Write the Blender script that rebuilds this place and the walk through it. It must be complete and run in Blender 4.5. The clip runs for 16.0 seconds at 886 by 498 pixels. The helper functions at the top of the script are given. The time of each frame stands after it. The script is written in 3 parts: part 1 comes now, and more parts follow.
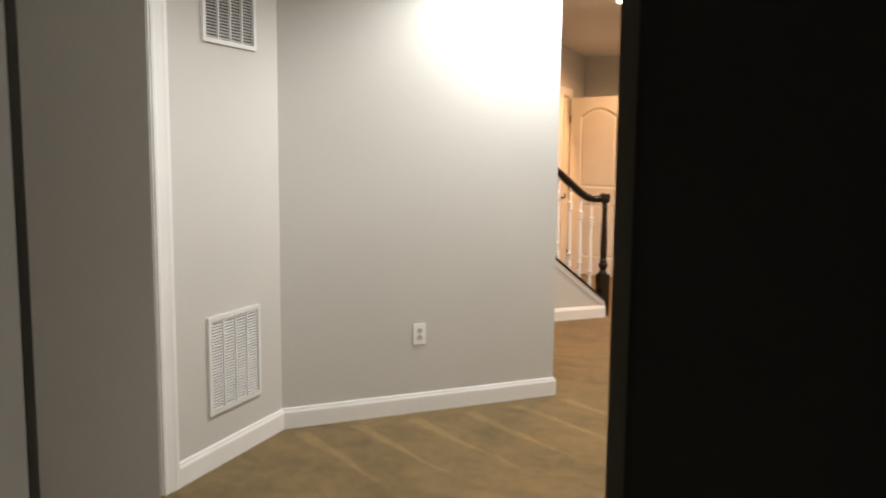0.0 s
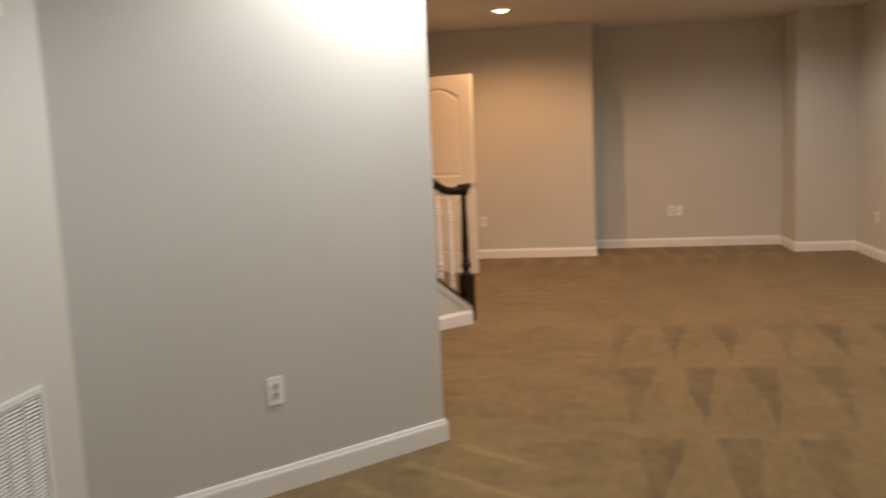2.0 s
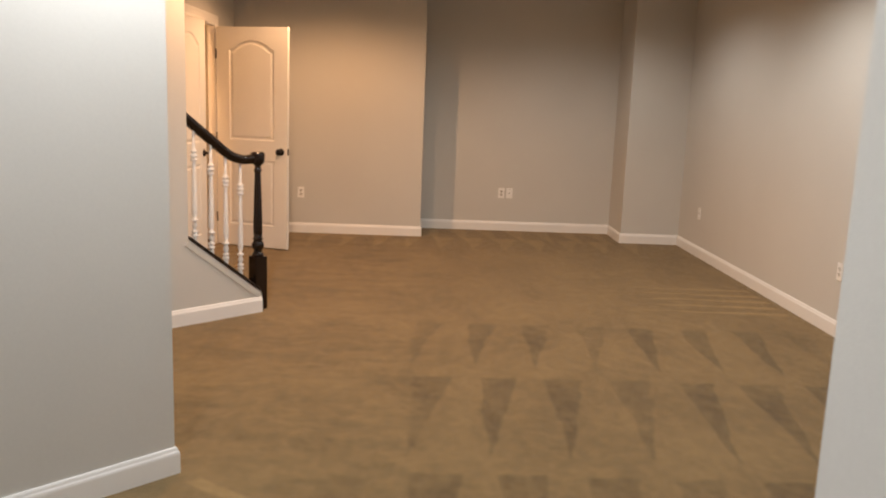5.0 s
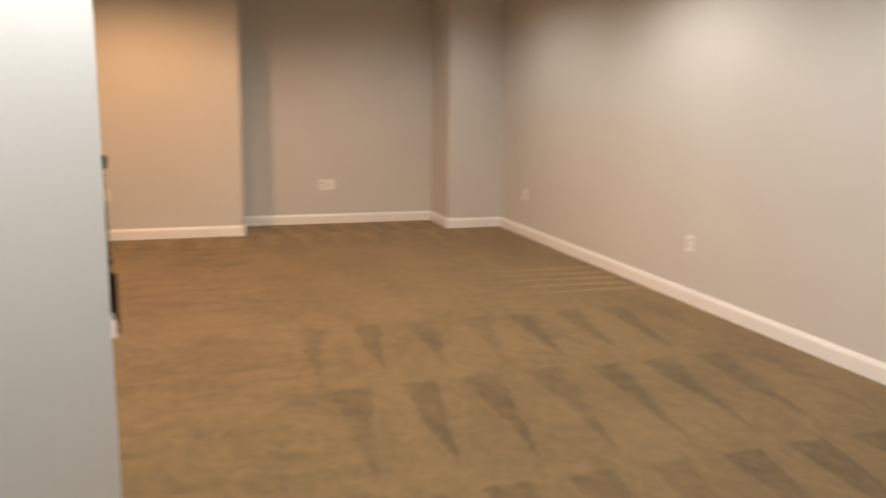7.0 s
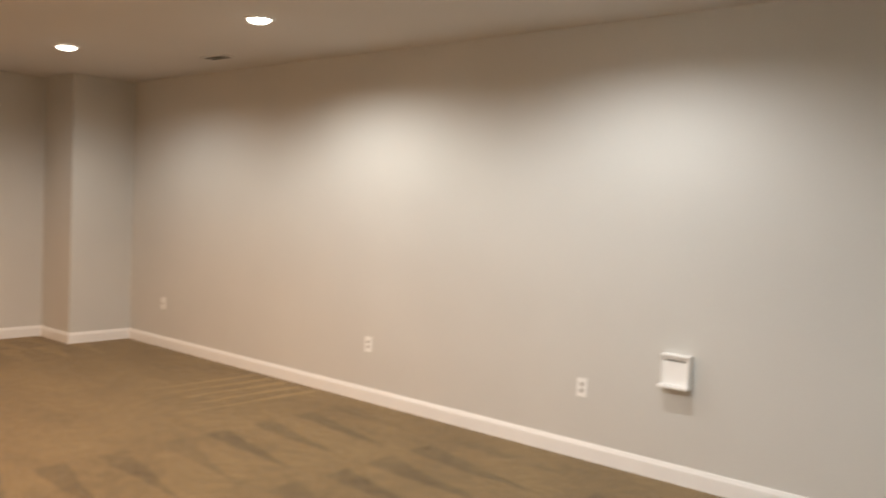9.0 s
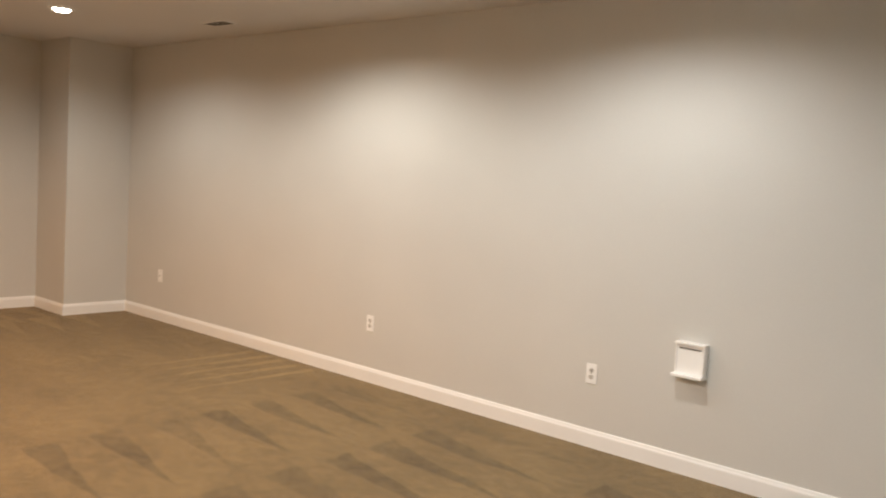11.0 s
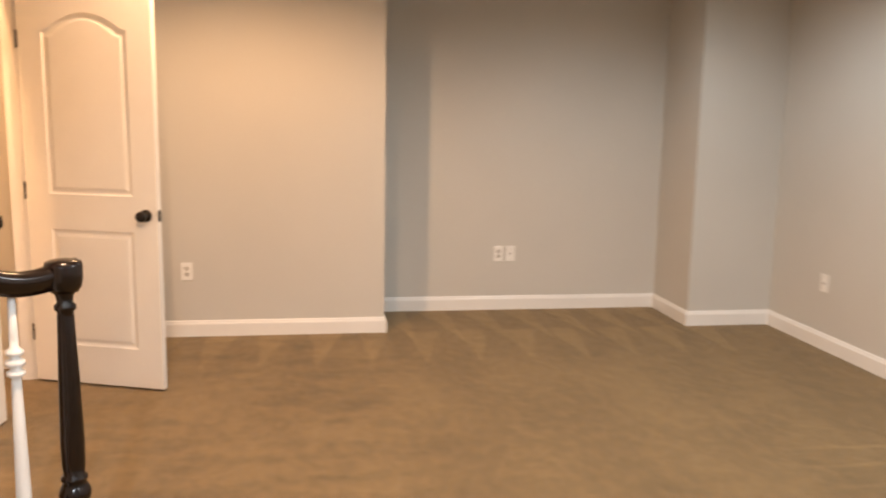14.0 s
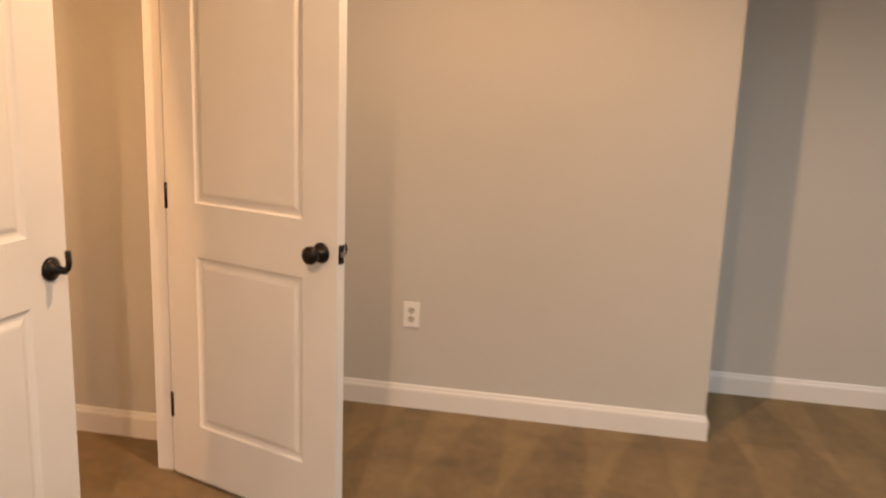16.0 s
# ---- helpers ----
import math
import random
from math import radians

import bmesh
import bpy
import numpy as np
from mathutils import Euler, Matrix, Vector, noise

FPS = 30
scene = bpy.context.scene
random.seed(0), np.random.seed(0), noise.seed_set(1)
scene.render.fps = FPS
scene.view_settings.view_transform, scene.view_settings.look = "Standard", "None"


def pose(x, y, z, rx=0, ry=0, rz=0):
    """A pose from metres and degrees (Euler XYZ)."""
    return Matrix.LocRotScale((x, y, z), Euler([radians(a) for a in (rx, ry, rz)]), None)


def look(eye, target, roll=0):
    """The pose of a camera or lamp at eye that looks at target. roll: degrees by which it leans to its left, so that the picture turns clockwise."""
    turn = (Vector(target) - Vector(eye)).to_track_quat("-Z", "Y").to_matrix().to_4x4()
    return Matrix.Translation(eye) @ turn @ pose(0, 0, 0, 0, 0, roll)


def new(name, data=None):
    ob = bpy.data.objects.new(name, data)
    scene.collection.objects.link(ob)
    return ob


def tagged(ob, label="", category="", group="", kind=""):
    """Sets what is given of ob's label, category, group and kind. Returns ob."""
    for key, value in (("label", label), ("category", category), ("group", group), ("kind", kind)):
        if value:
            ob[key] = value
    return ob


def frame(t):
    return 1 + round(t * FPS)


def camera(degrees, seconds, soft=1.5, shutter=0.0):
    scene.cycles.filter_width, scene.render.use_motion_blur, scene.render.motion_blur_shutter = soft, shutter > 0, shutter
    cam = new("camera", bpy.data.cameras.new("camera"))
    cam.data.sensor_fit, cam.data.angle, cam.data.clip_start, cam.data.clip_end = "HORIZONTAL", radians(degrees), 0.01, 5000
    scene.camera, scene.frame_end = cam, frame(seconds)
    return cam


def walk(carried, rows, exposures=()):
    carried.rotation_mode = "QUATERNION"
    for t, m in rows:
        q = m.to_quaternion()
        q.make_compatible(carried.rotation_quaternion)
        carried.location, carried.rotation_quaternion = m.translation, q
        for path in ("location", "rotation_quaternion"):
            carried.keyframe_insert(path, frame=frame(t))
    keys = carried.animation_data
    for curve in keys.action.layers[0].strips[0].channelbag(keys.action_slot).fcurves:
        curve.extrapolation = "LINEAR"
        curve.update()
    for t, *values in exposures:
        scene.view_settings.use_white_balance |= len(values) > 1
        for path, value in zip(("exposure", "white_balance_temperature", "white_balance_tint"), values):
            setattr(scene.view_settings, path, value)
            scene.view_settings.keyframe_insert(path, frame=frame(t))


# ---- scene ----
cam = camera(56.2, 16.0, soft=2.0, shutter=0.6)
PATH = [
    (0, (-2.589, -10.462, 1.409), (-3.308, -8.61, 1.177), 0.5),
    (0.5, (-2.672, -10.238, 1.411), (-3.477, -8.423, 1.171), 0.1),
    (1, (-2.827, -10.063, 1.403), (-3.691, -8.276, 1.161), 0.1),
    (1.5, (-3.039, -9.835, 1.44), (-3.555, -7.923, 1.166), -1.2),
    (2, (-3.089, -9.556, 1.435), (-3.391, -7.597, 1.166), -2.6),
    (2.5, (-3.022, -9.27, 1.485), (-2.954, -7.286, 1.241), -1.9),
    (3, (-2.861, -9.004, 1.452), (-2.614, -7.036, 1.195), -0.7),
    (3.5, (-2.69, -8.887, 1.452), (-2.68, -6.909, 1.155), 2.0),
    (6, (-3.044, -8.742, 1.464), (-2.944, -6.785, 1.064), 1.8),
    (6.5, (-3.262, -8.608, 1.478), (-3.094, -6.663, 1.044), 0.2),
    (7, (-3.526, -8.447, 1.462), (-2.897, -6.585, 1.089), 1.0),
    (7.5, (-3.838, -8.286, 1.41), (-2.931, -6.543, 1.037), 1.1),
    (8, (-4.021, -8.077, 1.5), (-2.961, -6.391, 1.316), 3.2),
    (8.5, (-4.204, -7.965, 1.505), (-2.853, -6.496, 1.37), 2.6),
    (9, (-4.336, -7.927, 1.482), (-2.822, -6.624, 1.381), 2.5),
    (9.2, (-4.359, -7.929, 1.482), (-2.794, -6.69, 1.4), 2.8),
    (11.5, (-4.085, -7.585, 1.498), (-2.636, -6.223, 1.288), 3.9),
    (12, (-3.882, -7.213, 1.465), (-2.631, -5.675, 1.205), 2.5),
    (12.5, (-3.655, -6.782, 1.468), (-2.607, -5.11, 1.143), 0.4),
    (13, (-3.488, -6.371, 1.45), (-2.711, -4.556, 1.135), 1.0),
    (13.5, (-3.393, -5.884, 1.456), (-2.822, -3.997, 1.121), -0.2),
    (14, (-3.246, -5.462, 1.443), (-2.944, -3.51, 1.13), 1.0),
    (14.5, (-3.185, -4.99, 1.423), (-3.055, -3.021, 1.096), 1.2),
    (15, (-3.149, -4.476, 1.411), (-3.178, -2.508, 1.055), 0.7),
    (15.5, (-3.133, -3.965, 1.421), (-3.407, -2.019, 1.05), 1.9),
    (16, (-3.251, -3.444, 1.448), (-3.637, -1.522, 1.051), 2.0),
]
EXPOSURES = [(0.0, 0.02, 6850, 10), (0.5, -0.36, 7150, 10), (1.0, -0.65, 7400, 14), (1.5, -0.85, 7300, 13), (2.0, -0.44, 7000, 12), (2.5, -0.78, 6800, 10), (3.0, -0.8, 6720, 10), (3.5, -0.48, 6680, 10),
             (6.0, -0.18, 6560, 12), (7.0, 0.02, 6580, 10), (7.5, 0.2, 6500, 10), (8.0, 0.05, 6420, 10), (8.5, 0.03, 6380, 9), (9.2, 0.13, 6350, 8), (11.5, 0.1, 6600, 8), (12.0, 0.1, 6620, 8), (12.5, 0.1, 6620, 8),
             (13.0, 0.22, 6500, 8), (13.5, 0.36, 6250, 7), (14.0, 0.33, 5990, 7), (15.0, 0.13, 5960, 7), (16.0, -0.14, 5900, 6)]
walk(cam, [(t, look(eye, target, roll)) for t, eye, target, roll in PATH], EXPOSURES)

# ---- plan, in metres ----
CEIL = 2.605
S2 = math.sqrt(0.5)
STAIR = (-3.845, -3.345)          # foot of the knee wall, where the newel stands

# ---- world and lamps ----
world = bpy.data.worlds.new("world")
scene.world = world
world.use_nodes = True
world.node_tree.nodes["Background"].inputs[0].default_value = (0.02, 0.02, 0.025, 1)
world.node_tree.nodes["Background"].inputs[1].default_value = 0.1
WARM, SOFT, AMBER = (1.0, 0.55, 0.27), (1.0, 0.59, 0.33), (1.0, 0.47, 0.17)
NEUTRAL, WHITE, COOL = (1.0, 0.95, 0.88), (1.0, 0.98, 0.95), (0.955, 0.985, 1.0)
# x, y, colour, watts
DOWNLIGHTS = [(-1.34, -1.39, NEUTRAL, 52), (-1.15, -3.59, NEUTRAL, 84), (-1.10, -5.76, WHITE, 67),
              (-3.68, -1.42, WARM, 122), (-3.69, -3.72, SOFT, 152), (-3.55, -6.22, COOL, 126), (-3.50, -8.32, COOL, 70), (-4.92, -2.36, AMBER, 80)]


# ---- materials ----
def material(name, colour, rough=0.6, metal=0.0, grain=0.0, grain_scale=200.0, stain=0.0, stain_scale=2.0,
             bump=0.0, bump_scale=300.0, coat=0.0):
    m = bpy.data.materials.new(name)
    m.use_nodes = True
    nt = m.node_tree
    b = nt.nodes["Principled BSDF"]
    b.inputs["Roughness"].default_value = rough
    b.inputs["Metallic"].default_value = metal
    b.inputs["Coat Weight"].default_value = coat
    tc = nt.nodes.new("ShaderNodeTexCoord")
    col = nt.nodes.new("ShaderNodeRGB")
    col.outputs[0].default_value = (*colour, 1)
    out = col.outputs[0]
    for amount, scale, detail in ((stain, stain_scale, 3), (grain, grain_scale, 2)):
        if amount:
            n = nt.nodes.new("ShaderNodeTexNoise")
            n.inputs["Scale"].default_value = scale
            n.inputs["Detail"].default_value = detail
            nt.links.new(tc.outputs["Object"], n.inputs["Vector"])
            r = nt.nodes.new("ShaderNodeMapRange")
            r.inputs[1].default_value, r.inputs[2].default_value = 0.3, 0.7
            r.inputs[3].default_value, r.inputs[4].default_value = 1 - amount, 1 + amount
            nt.links.new(n.outputs[0], r.inputs[0])
            x = nt.nodes.new("ShaderNodeVectorMath")
            x.operation = "SCALE"
            nt.links.new(out, x.inputs[0])
            nt.links.new(r.outputs[0], x.inputs["Scale"])
            out = x.outputs[0]
    nt.links.new(out, b.inputs["Base Color"])
    if bump:
        n = nt.nodes.new("ShaderNodeTexNoise")
        n.inputs["Scale"].default_value = bump_scale
        n.inputs["Detail"].default_value = 2
        nt.links.new(tc.outputs["Object"], n.inputs["Vector"])
        bp = nt.nodes.new("ShaderNodeBump")
        bp.inputs["Strength"].default_value = bump
        bp.inputs["Distance"].default_value = 0.002
        nt.links.new(n.outputs[0], bp.inputs["Height"])
        nt.links.new(bp.outputs[0], b.inputs["Normal"])
    return m


def carpet_material():
    """Tan cut-pile carpet with the wedge marks of a vacuum cleaner in its nap."""
    m = bpy.data.materials.new("tan_carpet")
    m.use_nodes = True
    nt = m.node_tree
    b = nt.nodes["Principled BSDF"]
    b.inputs["Roughness"].default_value = 0.95
    b.inputs["Specular IOR Level"].default_value = 0.1
    b.inputs["Sheen Weight"].default_value = 0.15
    tc = nt.nodes.new("ShaderNodeTexCoord")

    def noise_at(scale, detail=2.0, stretch=(1, 1, 1), turn=0.0):
        mp = nt.nodes.new("ShaderNodeMapping")
        mp.inputs["Scale"].default_value = stretch
        mp.inputs["Rotation"].default_value = (0, 0, radians(turn))
        nt.links.new(tc.outputs["Object"], mp.inputs["Vector"])
        n = nt.nodes.new("ShaderNodeTexNoise")
        n.inputs["Scale"].default_value = scale
        n.inputs["Detail"].default_value = detail
        nt.links.new(mp.outputs[0], n.inputs["Vector"])
        return n.outputs[0]

    def calc(op, a, c=0.0, d=None):
        n = nt.nodes.new("ShaderNodeMath")
        n.operation = op
        for i, v in enumerate((a, c) if d is None else (a, c, d)):
            if isinstance(v, (int, float)):
                n.inputs[i].default_value = v
            else:
                nt.links.new(v, n.inputs[i])
        return n.outputs[0]

    def ramp(v, lo, hi, a=0.0, c=1.0):
        r = nt.nodes.new("ShaderNodeMapRange")
        r.interpolation_type = "SMOOTHSTEP"
        nt.links.new(v, r.inputs[0])
        for i, k in enumerate((lo, hi, a, c)):
            r.inputs[i + 1].default_value = k
        return r.outputs[0]

    sep = nt.nodes.new("ShaderNodeSeparateXYZ")
    nt.links.new(tc.outputs["Object"], sep.inputs[0])
    X, Y = sep.outputs[0], sep.outputs[1]
    wob, wob2 = noise_at(1.7), noise_at(4.0, stretch=(1, 1.3, 1), turn=30)

    def band(v, lo, hi, soft):
        return calc("MULTIPLY", ramp(v, lo - soft, lo + soft), ramp(v, hi - soft, hi + soft, 1.0, 0.0))

    def wedges(along, away, period, depth, fill, drift, soft=0.045):
        """Marks that are widest at away = 0 and run out to a point at away = depth."""
        v = calc("DIVIDE", away, depth)
        u = calc("ADD", calc("ADD", along, calc("MULTIPLY", v, drift)), calc("ADD", calc("MULTIPLY", wob, 0.10), calc("MULTIPLY", wob2, 0.025)))
        u = calc("MULTIPLY", calc("ABSOLUTE", calc("SUBTRACT", calc("FRACT", calc("DIVIDE", u, period)), 0.5)), 2.0)
        edge = calc("MULTIPLY", calc("SUBTRACT", 1.0, v), fill)
        inside = ramp(calc("SUBTRACT", edge, u), -soft, soft)
        return calc("MULTIPLY", inside, band(v, 0.0, 1.0, 0.02))

    fade = ramp(noise_at(0.8, turn=40), 0.34, 0.5, 0.5, 1.0)
    # rows across the open floor
    rowy = calc("MULTIPLY", calc("FRACT", calc("DIVIDE", calc("SUBTRACT", calc("ADD", -3.44, calc("MULTIPLY", wob2, 0.10)), Y), 1.18)), 1.18)
    rows = calc("MULTIPLY", wedges(X, rowy, 0.35, 1.02, 0.60, 0.13), calc("MULTIPLY", band(Y, -7.2, -3.50, 0.05), band(X, -2.85, -0.35, 0.40)))
    # short marks along the far walls
    far = calc("MULTIPLY", wedges(X, calc("SUBTRACT", 0.0, Y), 0.33, 0.75, 0.66, 0.05, 0.10), band(X, -4.6, -0.3, 0.1))
    nook = calc("MULTIPLY", wedges(X, calc("SUBTRACT", 0.6, Y), 0.31, 0.85, 0.66, -0.1, 0.10), band(X, -2.7, -0.6, 0.05))
    # light strokes out from the angled wall, and across from the long wall
    P = calc("MULTIPLY", calc("ADD", X, Y), 0.7071)
    Q = calc("MULTIPLY", calc("SUBTRACT", calc("SUBTRACT", X, Y), 2.104), 0.7071)
    out = wedges(calc("ADD", P, calc("MULTIPLY", Q, -0.22)), calc("SUBTRACT", Q, 0.10), 0.31, 0.85, 0.24, 0.0, 0.08)
    out = calc("MULTIPLY", out, calc("MULTIPLY", band(Q, 0.08, 1.2, 0.05), band(P, -8.35, -6.60, 0.05)))
    fan = wedges(calc("ADD", Y, calc("MULTIPLY", X, 0.12)), calc("SUBTRACT", -0.08, X), 0.19, 1.15, 0.42, 0.10, 0.10)
    fan = calc("MULTIPLY", fan, band(Y, -3.1, -2.15, 0.08))
    blot = noise_at(11.0, 7, (1.15, 0.85, 1), 8)
    sweep_marks = noise_at(3.0, 3, (0.7, 2.0, 1), 27)
    blot2 = noise_at(24.0, 4)
    drift_noise = noise_at(1.8, 4, (1.2, 0.8, 1), 15)
    fine = noise_at(170, 2)
    tuft = noise_at(480, 1)
    k = calc("SUBTRACT", 1.0, calc("MULTIPLY", calc("MULTIPLY", rows, fade), 0.29))
    k = calc("ADD", k, calc("MULTIPLY", calc("ADD", far, nook), 0.27))
    k = calc("ADD", k, calc("MULTIPLY", calc("ADD", out, fan), 0.36))
    k = calc("ADD", k, ramp(blot, 0.38, 0.70, -0.05, 0.12))
    k = calc("ADD", k, ramp(blot2, 0.34, 0.66, -0.05, 0.06))
    k = calc("ADD", k, calc("MULTIPLY", ramp(sweep_marks, 0.42, 0.66, 0.03, -0.13), ramp(X, -3.0, -2.4, 1.0, 0.0)))
    k = calc("ADD", k, ramp(drift_noise, 0.3, 0.7, -0.11, 0.10))
    k = calc("ADD", k, ramp(fine, 0.3, 0.7, -0.10, 0.10))
    k = calc("ADD", k, ramp(tuft, 0.3, 0.7, -0.10, 0.10))
    col = nt.nodes.new("ShaderNodeVectorMath")
    col.operation = "SCALE"
    col.inputs[0].default_value = (0.210, 0.143, 0.062)
    nt.links.new(k, col.inputs["Scale"])
    nt.links.new(col.outputs[0], b.inputs["Base Color"])
    bp = nt.nodes.new("ShaderNodeBump")
    bp.inputs["Strength"].default_value = 0.6
    bp.inputs["Distance"].default_value = 0.006
    nt.links.new(calc("ADD", calc("MULTIPLY", tuft, 0.7), fine), bp.inputs["Height"])
    nt.links.new(bp.outputs[0], b.inputs["Normal"])
    return m


def glow(name, colour, strength):
    m = bpy.data.materials.new(name)
    m.use_nodes = True
    b = m.node_tree.nodes["Principled BSDF"]
    b.inputs["Base Color"].default_value = (0.8, 0.8, 0.8, 1)
    b.inputs["Emission Color"].default_value = (*colour, 1)
    b.inputs["Emission Strength"].default_value = strength
    return m


PAINT = material("greige_wall_paint", (0.595, 0.583, 0.55), 0.75, grain=0.012, grain_scale=90, stain=0.02, stain_scale=1.3, bump=0.12, bump_scale=260)
CEILING = material("flat_ceiling_paint", (0.66, 0.64, 0.62), 0.9, stain=0.02, stain_scale=0.9, bump=0.15, bump_scale=180)
TRIM = material("white_semigloss_trim", (0.84, 0.83, 0.815), 0.35, stain=0.02, stain_scale=4, bump=0.04, bump_scale=120)
DOORPAINT = material("white_door_paint", (0.82, 0.81, 0.79), 0.38, stain=0.025, stain_scale=3, bump=0.06, bump_scale=140)
CARPET = carpet_material()
# wall colour darkened to carry the shade of the unlit room
SHADED_WALL = material("wall_darkened_for_shade", (0.23, 0.242, 0.262), 0.8, stain=0.05, stain_scale=1.2, bump=0.1)
MAHOGANY = material("dark_stained_wood", (0.008, 0.0036, 0.0028), 0.24, grain=0.35, grain_scale=40)
BRONZE = material("oil_rubbed_bronze", (0.018, 0.014, 0.012), 0.32, 0.6, grain=0.2, grain_scale=60)
PLASTIC = material("white_plastic", (0.88, 0.87, 0.85), 0.35, stain=0.015, stain_scale=20)
RECEPTACLE = material("ivory_grey_receptacle", (0.60, 0.575, 0.53), 0.45)
SLOT = material("dark_slot", (0.03, 0.028, 0.025), 0.7)
VENTPAINT = material("white_enamelled_steel", (0.74, 0.73, 0.71), 0.42, stain=0.03, stain_scale=9)
# dark tone painted in for shade inside vents; also colours the plenum box
DUCTSHADE_PLENUM = material("duct_shade_and_plenum_grey", (0.10, 0.092, 0.084), 0.9)
CONCRETE = material("brown_concrete_floor", (0.16, 0.105, 0.07), 0.85, grain=0.2, grain_scale=60, stain=0.25, stain_scale=2.5, bump=0.3)
STUD = material("unfinished_wall", (0.20, 0.15, 0.11), 0.9, grain=0.2, grain_scale=30, stain=0.3, stain_scale=1.5)
FURNACE = material("dark_grey_furnace_steel", (0.05, 0.048, 0.045), 0.45, 0.3, stain=0.15, stain_scale=5)
PVC = material("cream_pvc_pipe", (0.55, 0.45, 0.34), 0.4, stain=0.08, stain_scale=8)
FOIL = material("foil_faced_duct", (0.42, 0.32, 0.24), 0.45, 0.5, grain=0.15, grain_scale=25, stain=0.25, stain_scale=5, bump=0.5, bump_scale=40)
YELLOW = material("yellow_label", (0.55, 0.40, 0.10), 0.6)
PAPER = material("tan_paper", (0.55, 0.40, 0.30), 0.8, stain=0.1, stain_scale=6)
STEEL = material("satin_metal", (0.35, 0.33, 0.30), 0.35, 0.9)


# ---- mesh helpers ----
def box(bm, x0, x1, y0, y1, z0, z1, m=None, bevel=0.0):
    vs = [bm.verts.new((x, y, z)) for z in (z0, z1) for y in (y0, y1) for x in (x0, x1)]
    fs = [bm.faces.new([vs[i] for i in q]) for q in ((0, 2, 3, 1), (4, 5, 7, 6), (0, 1, 5, 4), (2, 6, 7, 3), (0, 4, 6, 2), (1, 3, 7, 5))]
    if bevel:
        es = list({e for f in fs for e in f.edges})
        r = bmesh.ops.bevel(bm, geom=es, offset=bevel, segments=2, affect="EDGES", profile=0.6)
        vs = list({v for f in r["faces"] for v in f.verts} | {v for v in vs if v.is_valid})
    if m is not None:
        bmesh.ops.transform(bm, matrix=m, verts=vs)
    return bm


def boxed(*a, bevel=0.0, m=None):
    return box(bmesh.new(), *a, bevel=bevel, m=m)


def prism(points, z0, z1):
    """An upright prism over a plan polygon."""
    bm = bmesh.new()
    lo = [bm.verts.new((x, y, z0)) for x, y in points]
    hi = [bm.verts.new((x, y, z1)) for x, y in points]
    n = len(points)
    bm.faces.new(lo)
    bm.faces.new(hi)
    for i in range(n):
        bm.faces.new((lo[i], lo[(i + 1) % n], hi[(i + 1) % n], hi[i]))
    bmesh.ops.recalc_face_normals(bm, faces=bm.faces)
    return bm


def lathe(profile, steps=24, z_axis=True):
    """Turned shape from (radius, height) pairs."""
    bm = bmesh.new()
    rings = []
    for r, z in profile:
        rings.append([bm.verts.new((r * math.cos(2 * math.pi * i / steps), r * math.sin(2 * math.pi * i / steps), z)) for i in range(steps)])
    for a, b in zip(rings, rings[1:]):
        for i in range(steps):
            f = bm.faces.new((a[i], a[(i + 1) % steps], b[(i + 1) % steps], b[i]))
            f.smooth = True
    bm.faces.new(rings[0][::-1])
    bm.faces.new(rings[-1])
    return bm


def sweep(profile, path, up=Vector((0, 0, 1)), smooth=True):
    """A profile of (across, up) pairs carried along a path."""
    bm = bmesh.new()
    rings = []
    for i, p in enumerate(path):
        a, b = path[max(i - 1, 0)], path[min(i + 1, len(path) - 1)]
        d = (b - a).normalized()
        side = d.cross(up).normalized()
        top = side.cross(d).normalized()
        rings.append([bm.verts.new(p + side * x + top * y) for x, y in profile])
    n = len(profile)
    for a, b in zip(rings, rings[1:]):
        for i in range(n):
            f = bm.faces.new((a[i], a[(i + 1) % n], b[(i + 1) % n], b[i]))
            f.smooth = smooth
    bm.faces.new(rings[0])
    bm.faces.new(rings[-1])
    bmesh.ops.recalc_face_normals(bm, faces=bm.faces)
    return bm


def round_profile(r, n=14):
    return [(r * math.cos(2 * math.pi * i / n), r * math.sin(2 * math.pi * i / n)) for i in range(n)]


def moved(bm, m):
    bmesh.ops.transform(bm, matrix=m, verts=bm.verts)
    return bm


def mesh_of(name, bm, mat):
    bmesh.ops.recalc_face_normals(bm, faces=bm.faces)
    me = bpy.data.meshes.new(name)
    bm.to_mesh(me)
    bm.free()
    me.materials.append(mat)
    return me


def part(name, bm, mat, parent=None, label=""):
    ob = new(name, bm if isinstance(bm, bpy.types.Mesh) else mesh_of(name, bm, mat))
    ob.parent = parent
    return tagged(ob, label)


def structure(name, bm, mat, label, category):
    return tagged(part(name, bm, mat), label, category, kind="structure")


def thing(name, m, label, category, group=""):
    e = new(name)
    e.empty_display_size = 0.1
    e.matrix_world = m
    return tagged(e, label, category, group)


def slab(p, q, t):
    """Plan of a wall whose face runs from p to q with the room on its left, t thick."""
    d = (Vector(q) - Vector(p)).normalized()
    o = Vector((d.y, -d.x)) * t
    return [tuple(p), tuple(q), tuple(Vector(q) + o), tuple(Vector(p) + o)]


def su(u, v, z=0.0):
    """A place on the stair: u up the flight, v across it, away from the open room."""
    return Vector((STAIR[0] - S2 * u - S2 * v, STAIR[1] - S2 * u + S2 * v, z))


STAIR_M = Matrix.Translation((*STAIR, 0)) @ Matrix(((-S2, -S2, 0, 0), (-S2, S2, 0, 0), (0, 0, 1, 0), (0, 0, 0, 1)))

